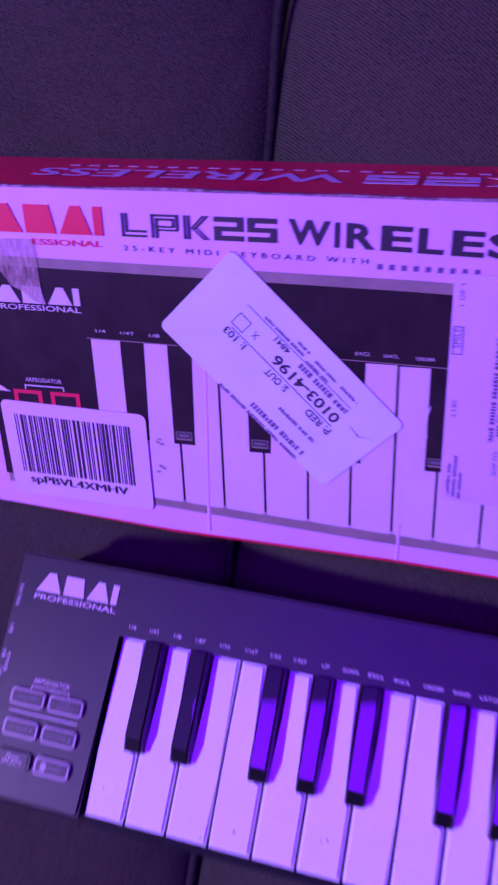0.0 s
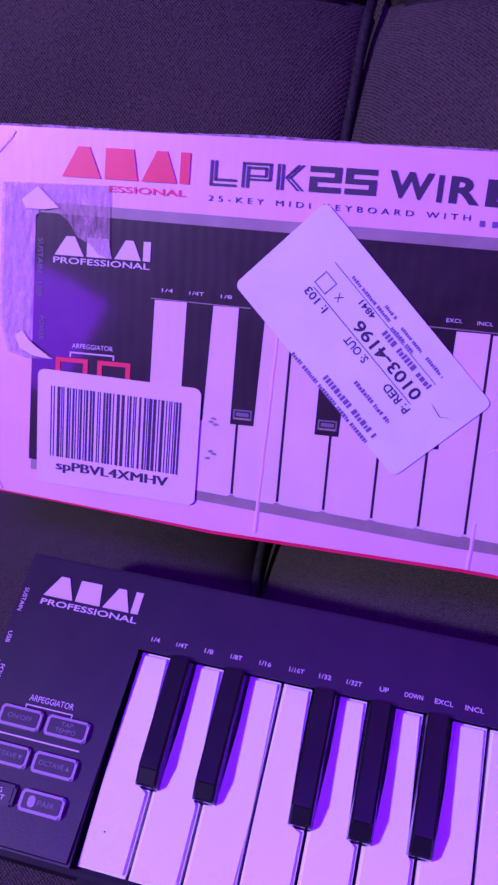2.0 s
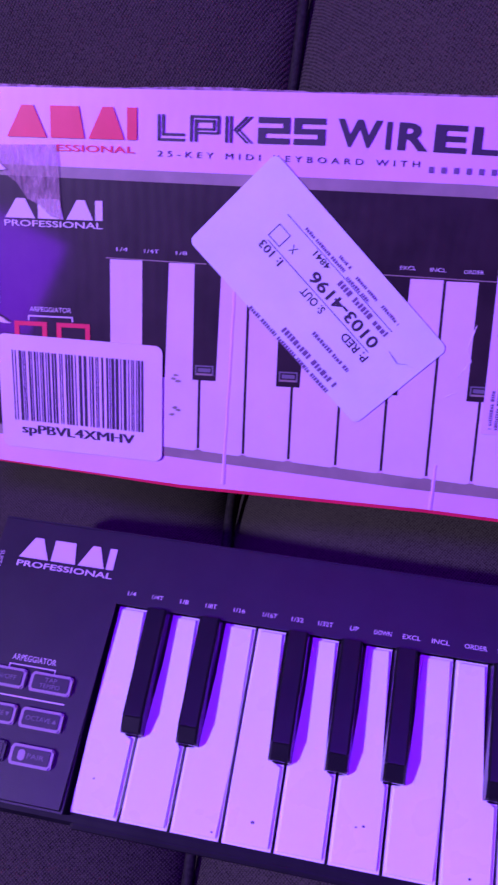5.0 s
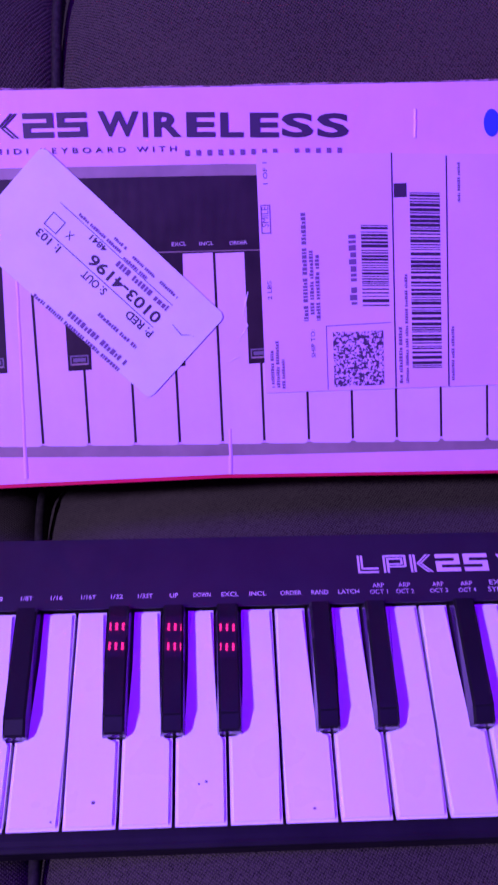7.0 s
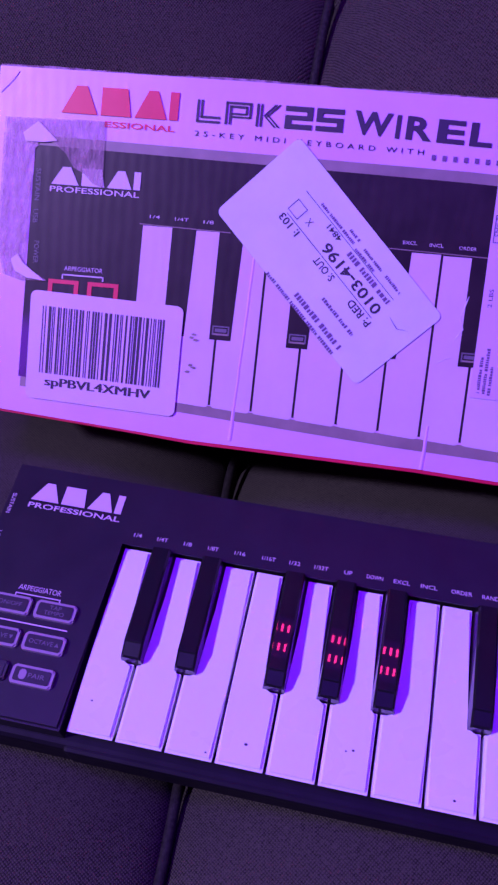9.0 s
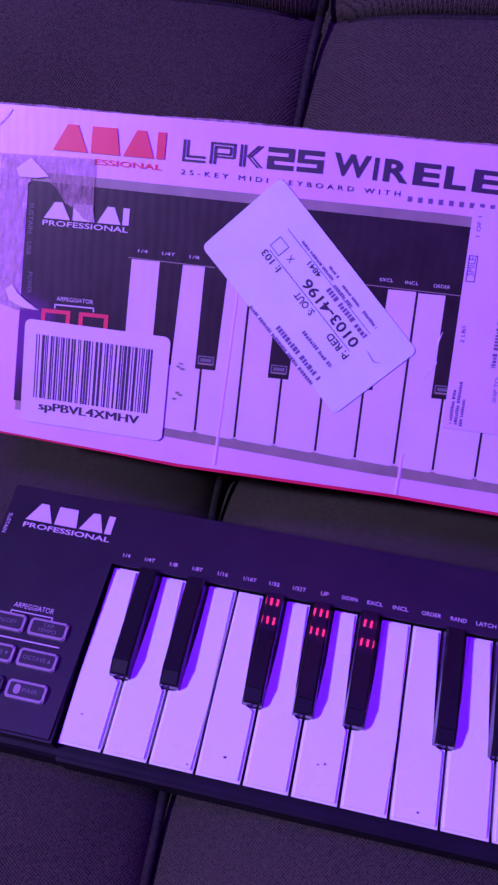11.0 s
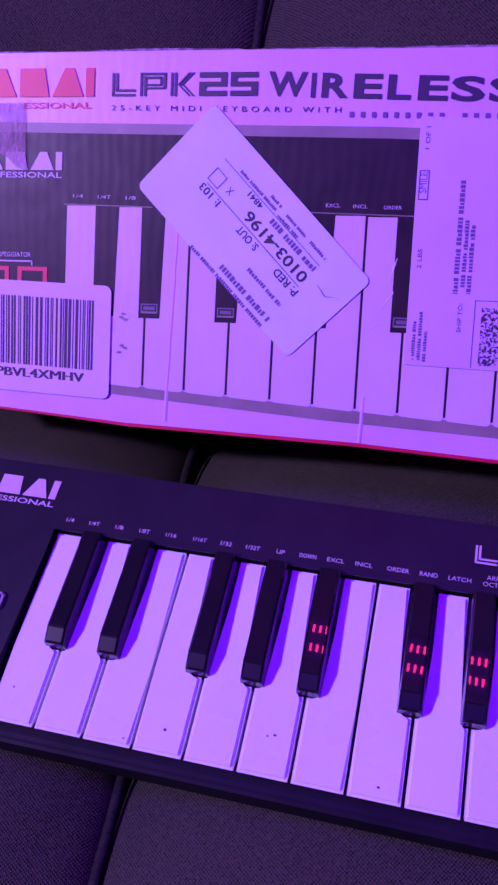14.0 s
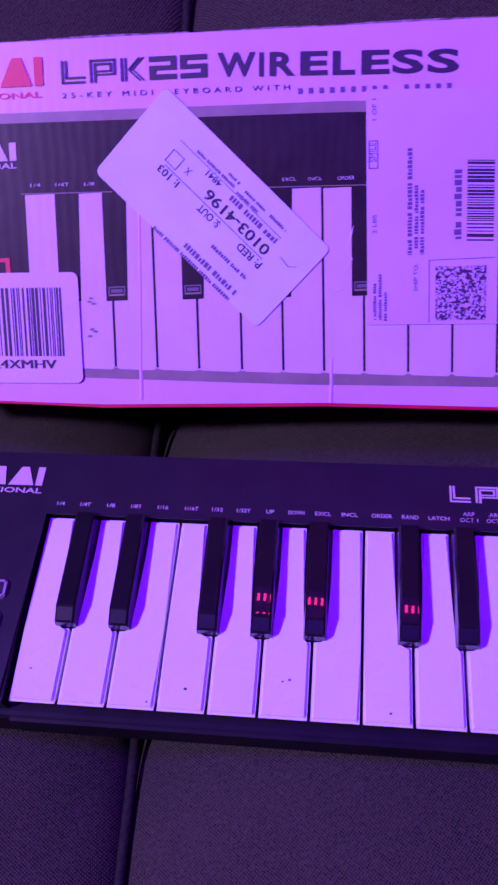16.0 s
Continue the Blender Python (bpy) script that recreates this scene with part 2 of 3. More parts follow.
def room():
    for name, b, mat in (
        ("floor", (-2.6, 2.6, -2.4, 2.0, -0.1, 0.0), FLOOR),
        ("ceiling", (-2.6, 2.6, -2.4, 2.0, 2.7, 2.8), PLASTER),
        ("wall_north", (-2.6, 2.6, 2.0, 2.12, -0.1, 2.8), PLASTER),
        ("wall_south", (-2.6, 2.6, -2.52, -2.4, -0.1, 2.8), PLASTER),
        ("wall_west", (-2.72, -2.6, -2.52, 2.12, -0.1, 2.8), PLASTER),
        ("wall_east", (2.6, 2.72, -2.52, 2.12, -0.1, 2.8), PLASTER),
    ):
        tagged(part(name, block(*b), mat), f"plain {name.split('_')[0]} of the dim room", name.split("_")[0], kind="structure")


room()

# ---- sofa ----
BACK = 0.42  # height of the back cushions over the leaning frame


def seat_seam(i, y):
    return 0.017 - 0.05 * y + 0.44 * i


def back_seam(i, y):
    return 0.036 + 0.10 * y + 0.486 * i


def cushion(seam, rows, i, j, top, dip, wide, m, seed):
    """One tufted panel between two seams and two cross seams, crowned, with its skirt."""
    nx, ny = 60, 44
    y0, y1 = rows[j], rows[j + 1]
    bm = bmesh.new()
    grid = []
    for b in range(ny + 1):
        v = b / ny
        v = v * v * (3 - 2 * v) * 0.5 + v * 0.5
        row = []
        for a in range(nx + 1):
            u = a / nx
            u = u * u * (3 - 2 * u) * 0.5 + u * 0.5
            y = y0 * (1 - v) + y1 * v
            x = seam(i, y) * (1 - u) + seam(i + 1, y) * u
            dx = min(x - seam(i, y), seam(i + 1, y) - x)
            dy = min(y - y0, y1 - y)
            dx, dy = max(dx, 0), max(dy, 0)
            fall = dip * math.exp(-dx / wide) + 0.006 * math.exp(-dx / 0.004)
            fall += 0.008 * math.exp(-dy / 0.024) + 0.0035 * math.exp(-dy / 0.003)
            fall += 0.016 * math.exp(-math.hypot(dx, dy) / 0.03)
            pull = noise.noise(Vector((math.atan2(dy, dx + 1e-6) * 4, seed, 0))) * math.exp(-math.hypot(dx, dy) / 0.05)
            fold = 0.0016 * noise.noise(Vector((x * 9, y * 9, seed))) + 0.0022 * pull
            row.append(bm.verts.new((x, y, top - fall + fold)))
        grid.append(row)
    for b in range(ny):
        for a in range(nx):
            bm.faces.new((grid[b][a], grid[b][a + 1], grid[b + 1][a + 1], grid[b + 1][a]))
    ring = grid[0] + [r[-1] for r in grid[1:]] + grid[-1][-2::-1] + [r[0] for r in grid[-2:0:-1]]
    low = [bm.verts.new((v.co.x, v.co.y, top - 0.06)) for v in ring]
    for k in range(len(ring)):
        n = (k + 1) % len(ring)
        bm.faces.new((ring[n], ring[k], low[k], low[n]))
    bm.transform(m)
    return bm


def sofa():
    thing = group_thing("sofa", pose(0, 0, 0), "dark grey woven sofa with tufted panels and a reclined back", "sofa")
    part("base", block(-0.90, 0.90, -0.56, 0.03, 0.12, SEAT - 0.05, 0.01), FABRIC, thing)
    bm = block(-0.99, 0.99, -0.20, 0.52, BACK - 0.20, BACK - 0.05, 0.01)
    bm.transform(LEAN)
    part("back", bm, FABRIC, thing)
    for x in (-0.85, 0.85):
        for y in (-0.50, -0.02):
            part("leg", block(x - 0.025, x + 0.025, y - 0.025, y + 0.025, 0.0, 0.13, 0.004), CASE_SIDE, thing, "short black sofa leg")
    still = Matrix.Identity(4)
    for name, seam, rows, top, dip, wide, m in (
        ("seat_panel", seat_seam, (-0.58, -0.151, 0.004), SEAT, 0.020, 0.035, still),
        ("back_panel", back_seam, (-0.158, 0.083, 0.54), BACK, 0.026, 0.050, LEAN),
    ):
        for i in range(-2, 2):
            for j in range(2):
                part(name, cushion(seam, rows, i, j, top, dip, wide, m, i + 3.1 * j + top), FABRIC, thing, smooth=True)
        for i in range(-1, 2):
            for j in range(2):
                y0, y1 = rows[j], rows[j + 1]
                pts = [m @ Vector((seam(i, y) - 0.0012 + 0.0006 * math.sin(y * 60), y, top - dip - 0.0045 - 0.010 * (abs(2 * (y - y0) / (y1 - y0) - 1) ** 8))) for y in np.linspace(y0, y1, 30)]
                part("piping", tube(pts, 0.0024), PIPING, thing, "dark fabric piping cord", smooth=True)
        # the raised welt beside each cross seam
        for i in range(-2, 2):
            for y in rows[1:2]:
                pts = []
                for u in np.linspace(0.03, 0.97, 40):
                    x = seam(i, y) * (1 - u) + seam(i + 1, y) * u
                    dx = min(x - seam(i, y), seam(i + 1, y) - x)
                    pts.append(m @ Vector((x, y - 0.0015, top - dip * math.exp(-dx / wide) - 0.0105 - 0.016 * math.exp(-dx / 0.03))))
                part("welt", tube(pts, 0.0016), PIPING, thing, "dark stitched cross seam", smooth=True)


sofa()

# ---- cardboard box ----
FACE = 0.485  # height of the printed face


def bx(x, y):
    """Places on the printed face, in decimetres to the right and down, as metres."""
    return x * 0.1, -y * 0.1


def quad(x0, y0, x1, y1, skew=0.0):
    """A patch of the face; skew: how much lower it lies per unit to the right."""
    return [bx(x0, y1), bx(x1, y1 + skew * (x1 - x0)), bx(x1, y0 + skew * (x1 - x0)), bx(x0, y0)]


def box():
    thing = group_thing("cardboard_box", LEAN @ pose(0, 0, FACE), "white and red printed cardboard box leaning on the sofa back", "box")
    outline = [(-0.885, -0.083), (0.3, -0.088), (1.2, -0.086), (3.0, -0.089), (3.01, 0.85), (3.0, 1.69), (1.13, 1.567), (0.11, 1.532), (-0.895, 1.452), (-0.9, 0.7)]
    pts = [bx(*p) for p in outline]
    bm = slab(pts[::-1], -(FACE - BACK), 0.0)
    bmesh.ops.bevel(bm, geom=[e for e in bm.edges if abs(e.verts[0].co.z) < 1e-6 and abs(e.verts[1].co.z) < 1e-6], offset=0.0012, segments=2, affect="EDGES")
    body = part("body", bm, RED_CARD, thing, "red cardboard body")
    face = [(-0.882, -0.084), (0.3, -0.089), (1.2, -0.087), (2.998, -0.090), (3.008, 0.85), (2.998, 1.672), (1.13, 1.550), (0.11, 1.516), (-0.885, 1.440), (-0.896, 0.7)]
    front = part("front_panel", slab([bx(*p) for p in face][::-1], 0.0, 0.0004), CARD, thing, "white printed cardboard front")
    return thing, front


def box_print(thing, front):
    z = 0.0005
    dark = [(-0.70, 0.26), (-0.68, 0.245), (1.2, 0.27), (2.79, 0.32), (2.8, 1.49), (1.0, 1.395), (-0.70, 1.29)]
    part("printed_panel", slab([bx(*p) for p in dark][::-1], z, z + 0.0001), DARK_INK, front)
    part("printed_edge", slab([bx(*p) for p in [(-0.69, 0.205), (1.2, 0.225), (2.79, 0.28), (2.79, 0.32), (1.2, 0.272), (-0.69, 0.247)]][::-1], z, z + 0.00012), GREY_INK, front)
    part("printed_edge", slab([bx(*p) for p in [(-0.69, 1.29), (1.0, 1.405), (2.8, 1.50), (2.8, 1.555), (1.0, 1.46), (-0.69, 1.335)]][::-1], z, z + 0.00012), GREY_INK, front)
    # printed keys
    edges = (-0.195, -0.008, 0.182, 0.372, 0.562, 0.757, 0.945, 1.13, 1.312, 1.51, 1.708, 1.909, 2.115, 2.332, 2.53, 2.72)
    for a, c in zip(edges, edges[1:]):
        ya, yc, top = 1.345 + 0.062 * a, 1.345 + 0.062 * c, 0.568 + 0.022 * a
        x0, x1 = a + 0.0055, c - 0.0055
        outline = [(x0, top), (x1, top), (x1, yc - 0.016), (x1 - 0.004, yc - 0.005), (x1 - 0.014, yc), (x0 + 0.014, ya), (x0 + 0.004, ya - 0.005), (x0, ya - 0.016)]
        part("printed_white_key", slab([bx(*p) for p in outline][::-1], z + 0.0001, z + 0.0002), KEY_INK, front)
    for x in (-0.058, 0.153, 0.497, 0.695, 0.89, 1.258, 1.465, 1.855, 2.06, 2.27):
        end = 1.043 + 0.022 * x
        key = part("printed_black_key", slab([bx(*p) for p in [(x, 0.56 + 0.022 * x), (x + 0.108, 0.56 + 0.022 * x), (x + 0.096, end), (x, end)]][::-1], z + 0.0002, z + 0.0003), DARK_INK, front)
        for u0, v0, u1, v1 in ((0.010, -0.064, 0.086, -0.058), (0.016, -0.030, 0.080, -0.022), (0.010, -0.058, 0.016, -0.022), (0.080, -0.058, 0.086, -0.022), (0.022, -0.052, 0.074, -0.036)):
            part("printed_glint", slab([bx(*p) for p in [(x + u0, end + v0), (x + u1, end + v0), (x + u1, end + v1), (x + u0, end + v1)]][::-1], z + 0.0003, z + 0.0004), GREY_INK if v0 == -0.030 else DIM_INK, front)
    for x0, y0, x1, y1 in ((-0.205, 0.556, 0.2, 0.56), (0.8, 0.574, 1.33, 0.578)):
        part("printed_line", slab(quad(x0, y0, x1, y1, 0.02), z + 0.0003, z + 0.0004), GREY_INK, front)
    z += 0.0003
    for text, x in (("1/4", -0.14), ("1/4T", -0.02), ("1/8", 0.10), ("EXCL", 0.985), ("INCL", 1.10), ("ORDER", 1.235)):
        w = 0.0075 * len(text)
        words(text, (x - w) * 0.1, (x + w) * 0.1, *sorted((-(0.518 + 0.022 * x) * 0.1, -(0.533 + 0.022 * x) * 0.1)), z, PANEL_INK, front)
    # maker's mark, as plain blocks, on the card and on the picture
    for x0, x1, y0, y1, mat, sk in ((-0.595, -0.08, -0.02, 0.10, RED_INK, 0.0), (-0.615, -0.217, 0.335, 0.413, PANEL_INK, 0.01)):
        bm = bmesh.new()
        w, h = (x1 - x0), y1 - y0
        mark(bm, lambda u, v: bx(x0 + w * u, y1 - h * v), z, z + 0.0002)
        part("maker_mark", bm, mat, front)
    words("PROFESSIONAL", -0.0620, -0.0218, -0.0446, -0.0421, z, PANEL_INK, front, bold=0.01)
    words("ESSIONAL", -0.0400, -0.0088, -0.0150, -0.0124, z, RED_INK, front, bold=0.02)
    words("ARPEGGIATOR", -0.0527, -0.0353, -0.0792, -0.0772, z, PANEL_INK, front)
    bm = bmesh.new()
    for x0, x1, y0, y1 in ((-0.535, -0.345, 0.808, 0.814), (-0.535, -0.529, 0.808, 0.83), (-0.351, -0.345, 0.808, 0.83)):
        slab(quad(x0, y0, x1, y1), z, z + 0.0001, bm)
    part("printed_bracket", bm, PANEL_INK, front)
    for x0, x1 in ((-0.594, -0.456), (-0.415, -0.275)):
        bm = bmesh.new()
        for a, b, c, d in ((x0, x1, 0.835, 0.853), (x0, x0 + 0.02, 0.853, 0.91), (x1 - 0.02, x1, 0.853, 0.91)):
            slab(quad(a, c, b, d), z, z + 0.0001, bm)
        part("printed_button", bm, RED_INK, front, "red outlined printed button")
    for text, y, x in (("SUSTAIN", 0.42, -0.675), ("USB", 0.56, -0.675), ("POWER", 0.72, -0.66)):
        n = 0.010 * len(text)
        words(text, (x - n) * 0.1, (x + n) * 0.1, -(y + 0.011) * 0.1, -(y - 0.011) * 0.1, z, DIM_INK, front, turn=-90)
    part("round_logo", slab([bx(2.36 + 0.036 * math.cos(a), 0.085 + 0.058 * math.sin(a)) for a in np.linspace(0, 2 * math.pi, 24, endpoint=False)][::-1], z, z + 0.0001), LOGO_BLUE, front, "plain blue oval logo")
    # model mark: five plain blocks, three of them outlined
    for k, (x0, x1) in enumerate(((0.0, 0.105), (0.125, 0.24), (0.26, 0.365), (0.385, 0.505), (0.52, 0.638))):
        model_block(front, k, x0, x1, 0.002, 0.099, z)
    letters = (("W", 0.682, 0.847), ("I", 0.863, 0.883), ("R", 0.908, 1.020), ("E", 1.041, 1.160), ("L", 1.181, 1.278), ("E", 1.305, 1.427), ("S", 1.438, 1.574), ("S", 1.589, 1.727))
    for text, x0, x1 in letters:
        y = 0.002 + 0.03 * (x0 - 0.68)
        words(text, x0 * 0.1, x1 * 0.1, -(y + 0.1) * 0.1, -y * 0.1, z, BLACK_INK, front, turn=-1.4, bold=0.032)
    words("25-KEY MIDI KEYBOARD WITH", 0.0000, 0.0995, -0.0163, -0.0141, z, BLACK_INK, front, turn=-0.6, spacing=1.7)
    bm = bmesh.new()
    for k in range(15):
        x = 1.03 + 0.046 * k
        if k != 9:
            slab(quad(x, 0.163 + 0.012 * (x - 0.9), x + 0.018, 0.185 + 0.012 * (x - 0.9)), z, z + 0.0001, bm)
    part("printed_line", bm, FADED_INK, front)["kind"] = "stuff"


def mark(bm, place, z0, z1):
    """The maker's mark as plain solid wedges and bars."""
    for shape in (
        [(0.0, 0.0), (0.31, 0.0), (0.21, 1.0), (0.12, 1.0)],
        [(0.34, 0.0), (0.60, 0.0), (0.56, 1.0), (0.34, 1.0)],
        [(0.63, 0.0), (0.905, 0.0), (0.82, 1.0), (0.74, 1.0)],
        [(0.925, 0.0), (1.0, 0.0), (1.0, 1.0), (0.925, 1.0)],
    ):
        slab([place(u, v) for u, v in shape], z0, z1, bm)


def model_block(front, k, x0, x1, y0, y1, z, place=None, mat=None, name="model_mark"):
    """One block of the model mark: the first three are outlines, the others are stacked bars."""
    place, mat = place or bx, mat or BLACK_INK
    w, h = x1 - x0, y1 - y0
    bars = {
        0: [(0, 0.10, 0, 1), (0.16, 0.26, 0, 0.78), (0, 1, 0.90, 1), (0.16, 1, 0.70, 0.80)],
        1: [(0, 0.09, 0, 1), (0.15, 0.25, 0.16, 1), (0, 1, 0, 0.10), (0.15, 0.85, 0.16, 0.26), (0.9, 1, 0.05, 0.68), (0.76, 0.85, 0.2, 0.55), (0.25, 0.95, 0.62, 0.70), (0.25, 0.82, 0.48, 0.56)],
        2: [(0, 0.10, 0, 1), (0.16, 0.26, 0, 1)],
        3: [(0, 1, 0, 0.22), (0.78, 1, 0.22, 0.40), (0, 1, 0.40, 0.60), (0, 0.24, 0.60, 0.78), (0, 1, 0.78, 1)],
        4: [(0, 1, 0, 0.22), (0, 0.24, 0.22, 0.40), (0, 1, 0.40, 0.60), (0.76, 1, 0.60, 0.78), (0, 1, 0.78, 1)],
    }[k]
    bm = bmesh.new()
    for a, b, c, d in bars:
        p = [(x0 + w * a, y0 + h * d), (x0 + w * b, y0 + h * d), (x0 + w * b, y0 + h * c), (x0 + w * a, y0 + h * c)]
        slab([place(*q) for q in p], z, z + 0.0001, bm)
    if k == 2:
        for arm in ([(0.28, 0.52), (0.36, 0.52), (0.84, 0.0), (0.74, 0.0)], [(0.40, 0.56), (0.48, 0.56), (1.0, 0.0), (0.90, 0.0)], [(0.42, 0.46), (0.50, 0.46), (1.02, 1.0), (0.92, 1.0)], [(0.30, 0.52), (0.38, 0.52), (0.86, 1.0), (0.76, 1.0)]):
            slab([place(x0 + w * u, y0 + h * v) for u, v in (arm if arm[2][1] < 0.5 else arm[::-1])], z, z + 0.0001, bm)
    return part(name, bm, mat, front)


def stickers(thing):
    z = 0.0011
    rng = random.Random(4)
    # slanting routing label: its own axes run along the long side
    tag = new("routing_label")
    tag.parent = thing
    corner, along, down = Vector((0.463, 0.122)), Vector((0.723, 0.7115)), Vector((-0.342, 0.3465))
    L, D = along.length, down.length
    e1, e2 = along.normalized(), down.normalized()

    def tp(a, b):
        p = corner + e1 * a + e2 * b
        return bx(p.x, p.y)

    bm = slab([tp(a, b) for a, b in rounded(0, L, 0, D, 0.03)][::-1], z, z + 0.0003)
    tag["label"] = "white slanting paper routing label"
    part("paper", bm, PAPER, tag)
    ang = math.degrees(math.atan2(-e1.y, e1.x))

    def tw(text, a0, a1, b0, b1, bold=0.0, mat=BLACK_INK):
        m = tp((a0 + a1) / 2, (b0 + b1) / 2)
        w, h = (a1 - a0) * 0.05, (b1 - b0) * 0.05
        words(text, m[0] - w, m[0] + w, m[1] - h, m[1] + h, z + 0.0004, mat, tag, turn=ang + 180, bold=bold)

    def bars(rows, mat=BLACK_INK):
        bm = bmesh.new()
        for a0, a1, b0, b1 in rows:
            slab([tp(a, b) for a, b in ((a0, b1), (a1, b1), (a1, b0), (a0, b0))], z + 0.0004, z + 0.0005, bm)
        part("small_print", bm, mat, tag)["kind"] = "stuff"

    tw("0103-4196", 0.435, 0.818, 0.180, 0.232, 0.022)
    tw("4841", 0.380, 0.463, 0.126, 0.153, 0.02)
    tw("S: OUT", 0.452, 0.575, 0.256, 0.291, 0.02)
    tw("P: RED", 0.697, 0.836, 0.256, 0.292, 0.02)
    tw("I: 103", 0.203, 0.320, 0.253, 0.288, 0.02)
    tw("X", 0.300, 0.328, 0.180, 0.212)
    bars([(0.218, 0.82, 0.2435, 0.2465), (0.199, 0.818, 0.119, 0.1215), (0.203, 0.206, 0.167, 0.231), (0.203, 0.268, 0.167, 0.170), (0.203, 0.268, 0.228, 0.231), (0.265, 0.268, 0.167, 0.231)])
    dashes = []
    for a0, a1, b0, b1 in ((0.519, 0.835, 0.428, 0.453), (0.612, 0.824, 0.350, 0.367), (0.362, 0.832, 0.474, 0.490), (0.53, 0.813, 0.133, 0.158), (0.287, 0.512, 0.096, 0.109), (0.456, 0.521, 0.070, 0.083), (0.536, 0.664, 0.104, 0.117), (0.562, 0.683, 0.077, 0.089), (0.714, 0.812, 0.075, 0.089)):
        a = a0
        left = 0
        while a < a1:
            w = (b1 - b0) * rng.uniform(0.35, 0.75)
            low = (b1 - b0) * rng.choice((0.0, 0.0, 0.22))
            dashes.append((a, min(a + w, a1), b0 + low, b1))
            left = left - 1 if left > 0 else rng.randint(3, 8)
            a += w + (b1 - b0) * (0.22 if left else 0.8)
    bars(dashes, FADED_INK)
    # barcode sticker
    code = new("barcode_sticker")
    code.parent = thing
    code["label"] = "white rounded barcode sticker"
    code.matrix_basis = pose(-0.0368, -0.1170, z, 0, 0, -0.4) @ Matrix.Diagonal((1.11, 1.045, 1, 1))
    part("paper", slab(rounded(-0.0338, 0.0340, -0.0249, 0.0249, 0.003), 0.0003, 0.0006), STICKER, code)
    bm = bmesh.new()
    rng = random.Random(4)
    x = -0.0280
    while x < 0.0258:
        w = rng.choice((0.0004, 0.0004, 0.0008, 0.0012))
        slab([(x, -0.0125), (x + w, -0.0125), (x + w, 0.0182), (x, 0.0182)], 0.0007, 0.0008, bm)
        x += w + rng.choice((0.0004, 0.0005, 0.0008, 0.0012))
    part("barcode", bm, BLACK_INK, code)["kind"] = "stuff"
    for shift in (-0.0003, 0.0, 0.0003):
        words("spPBVL4XMHV", -0.0250 + shift, 0.0225 + shift, -0.0195, -0.0142, 0.0007 + shift * 0.1, BLACK_INK, code)
    # shipping label
    ship = new("shipping_label")
    ship.parent = thing
    ship["label"] = "white shipping label with barcodes"
    part("paper", slab([bx(*p) for p in [(1.325, 0.184), (2.85, 0.235), (2.84, 1.25), (1.327, 1.202)]][::-1], z, z + 0.0003), SHIP_PAPER, ship)
    zz = z + 0.0004
    bm = bmesh.new()
    for x0, x1, y0, y1 in ((1.905, 1.911, 0.20, 1.215), (2.148, 2.154, 0.22, 1.225)):
        slab(quad(x0, y0, x1, y1), zz, zz + 0.0001, bm)
    slab(quad(1.915, 0.33, 1.972, 0.389), zz, zz + 0.0001, bm)
    part("small_print", bm, BLACK_INK, ship)["kind"] = "stuff"
    for x0, x1, y0, y1 in ((1.766, 1.885, 0.50, 0.855), (1.985, 2.12, 0.37, 1.15)):
        bm = bmesh.new()
        y = y0
        while y < y1 - 0.01:
            h = rng.choice((0.004, 0.006, 0.010, 0.014))
            slab(quad(x0, y, x1, y + h, 0.05), zz, zz + 0.0001, bm)
            y += h + rng.choice((0.004, 0.006, 0.010))
        part("barcode", bm, BLACK_INK, ship)["kind"] = "stuff"
    bm = bmesh.new()
    for x0, x1, y0, y1 in ((1.505, 1.525, 0.44, 0.90), (1.535, 1.552, 0.60, 0.88), (1.56, 1.578, 0.62, 0.90), (1.71, 1.742, 0.54, 0.84), (1.352, 1.366, 1.02, 1.18), (1.376, 1.39, 0.98, 1.19), (1.40, 1.413, 1.06, 1.19), (1.925, 1.94, 0.95, 1.2), (1.955, 1.968, 0.72, 1.2), (2.165, 2.178, 0.96, 1.2), (2.20, 2.212, 0.25, 0.42)):
        y = y0
        left = 0
        while y < y1:
            h = min((x1 - x0) * rng.uniform(0.4, 0.8), y1 - y)
            slab(quad(x0 + (x1 - x0) * rng.choice((0.0, 0.0, 0.2)), y, x1, y + h), zz, zz + 0.0001, bm)
            left = left - 1 if left > 0 else rng.randint(3, 8)
            y += h + (x1 - x0) * (0.22 if left else 0.8)
    part("small_print", bm, FADED_INK, ship)["kind"] = "stuff"
    part("code_square", slab(quad(1.63, 0.955, 1.855, 1.195, 0.02), zz, zz + 0.0001), CODE_INK, ship, "grey speckled printed square")
    for text, x, y0, y1 in (("1 OF 1", 1.36, 0.225, 0.315), ("2 LBS", 1.36, 0.72, 0.80), ("SHIP TO:", 1.542, 0.94, 1.06)):
        mid, n = (y0 + y1) / 2, (y1 - y0) / 2
        words(text, (x - n) * 0.1, (x + n) * 0.1, -(mid + 0.009) * 0.1, -(mid - 0.009) * 0.1, zz, BLACK_INK, ship, turn=90)
    words("SMILE", 0.1353 - 0.0042, 0.1353 + 0.0042, -0.0465, -0.0435, zz, FADED_INK, ship, turn=90)
    bm = bmesh.new()
    for x0, x1, y0, y1 in ((1.335, 1.339, 0.40, 0.52), (1.372, 1.376, 0.40, 0.52), (1.335, 1.376, 0.40, 0.404), (1.335, 1.376, 0.516, 0.52), (1.60, 1.89, 0.925, 0.928), (1.60, 1.603, 0.925, 1.205)):
        slab(quad(x0, y0, x1, y1), zz, zz + 0.0001, bm)
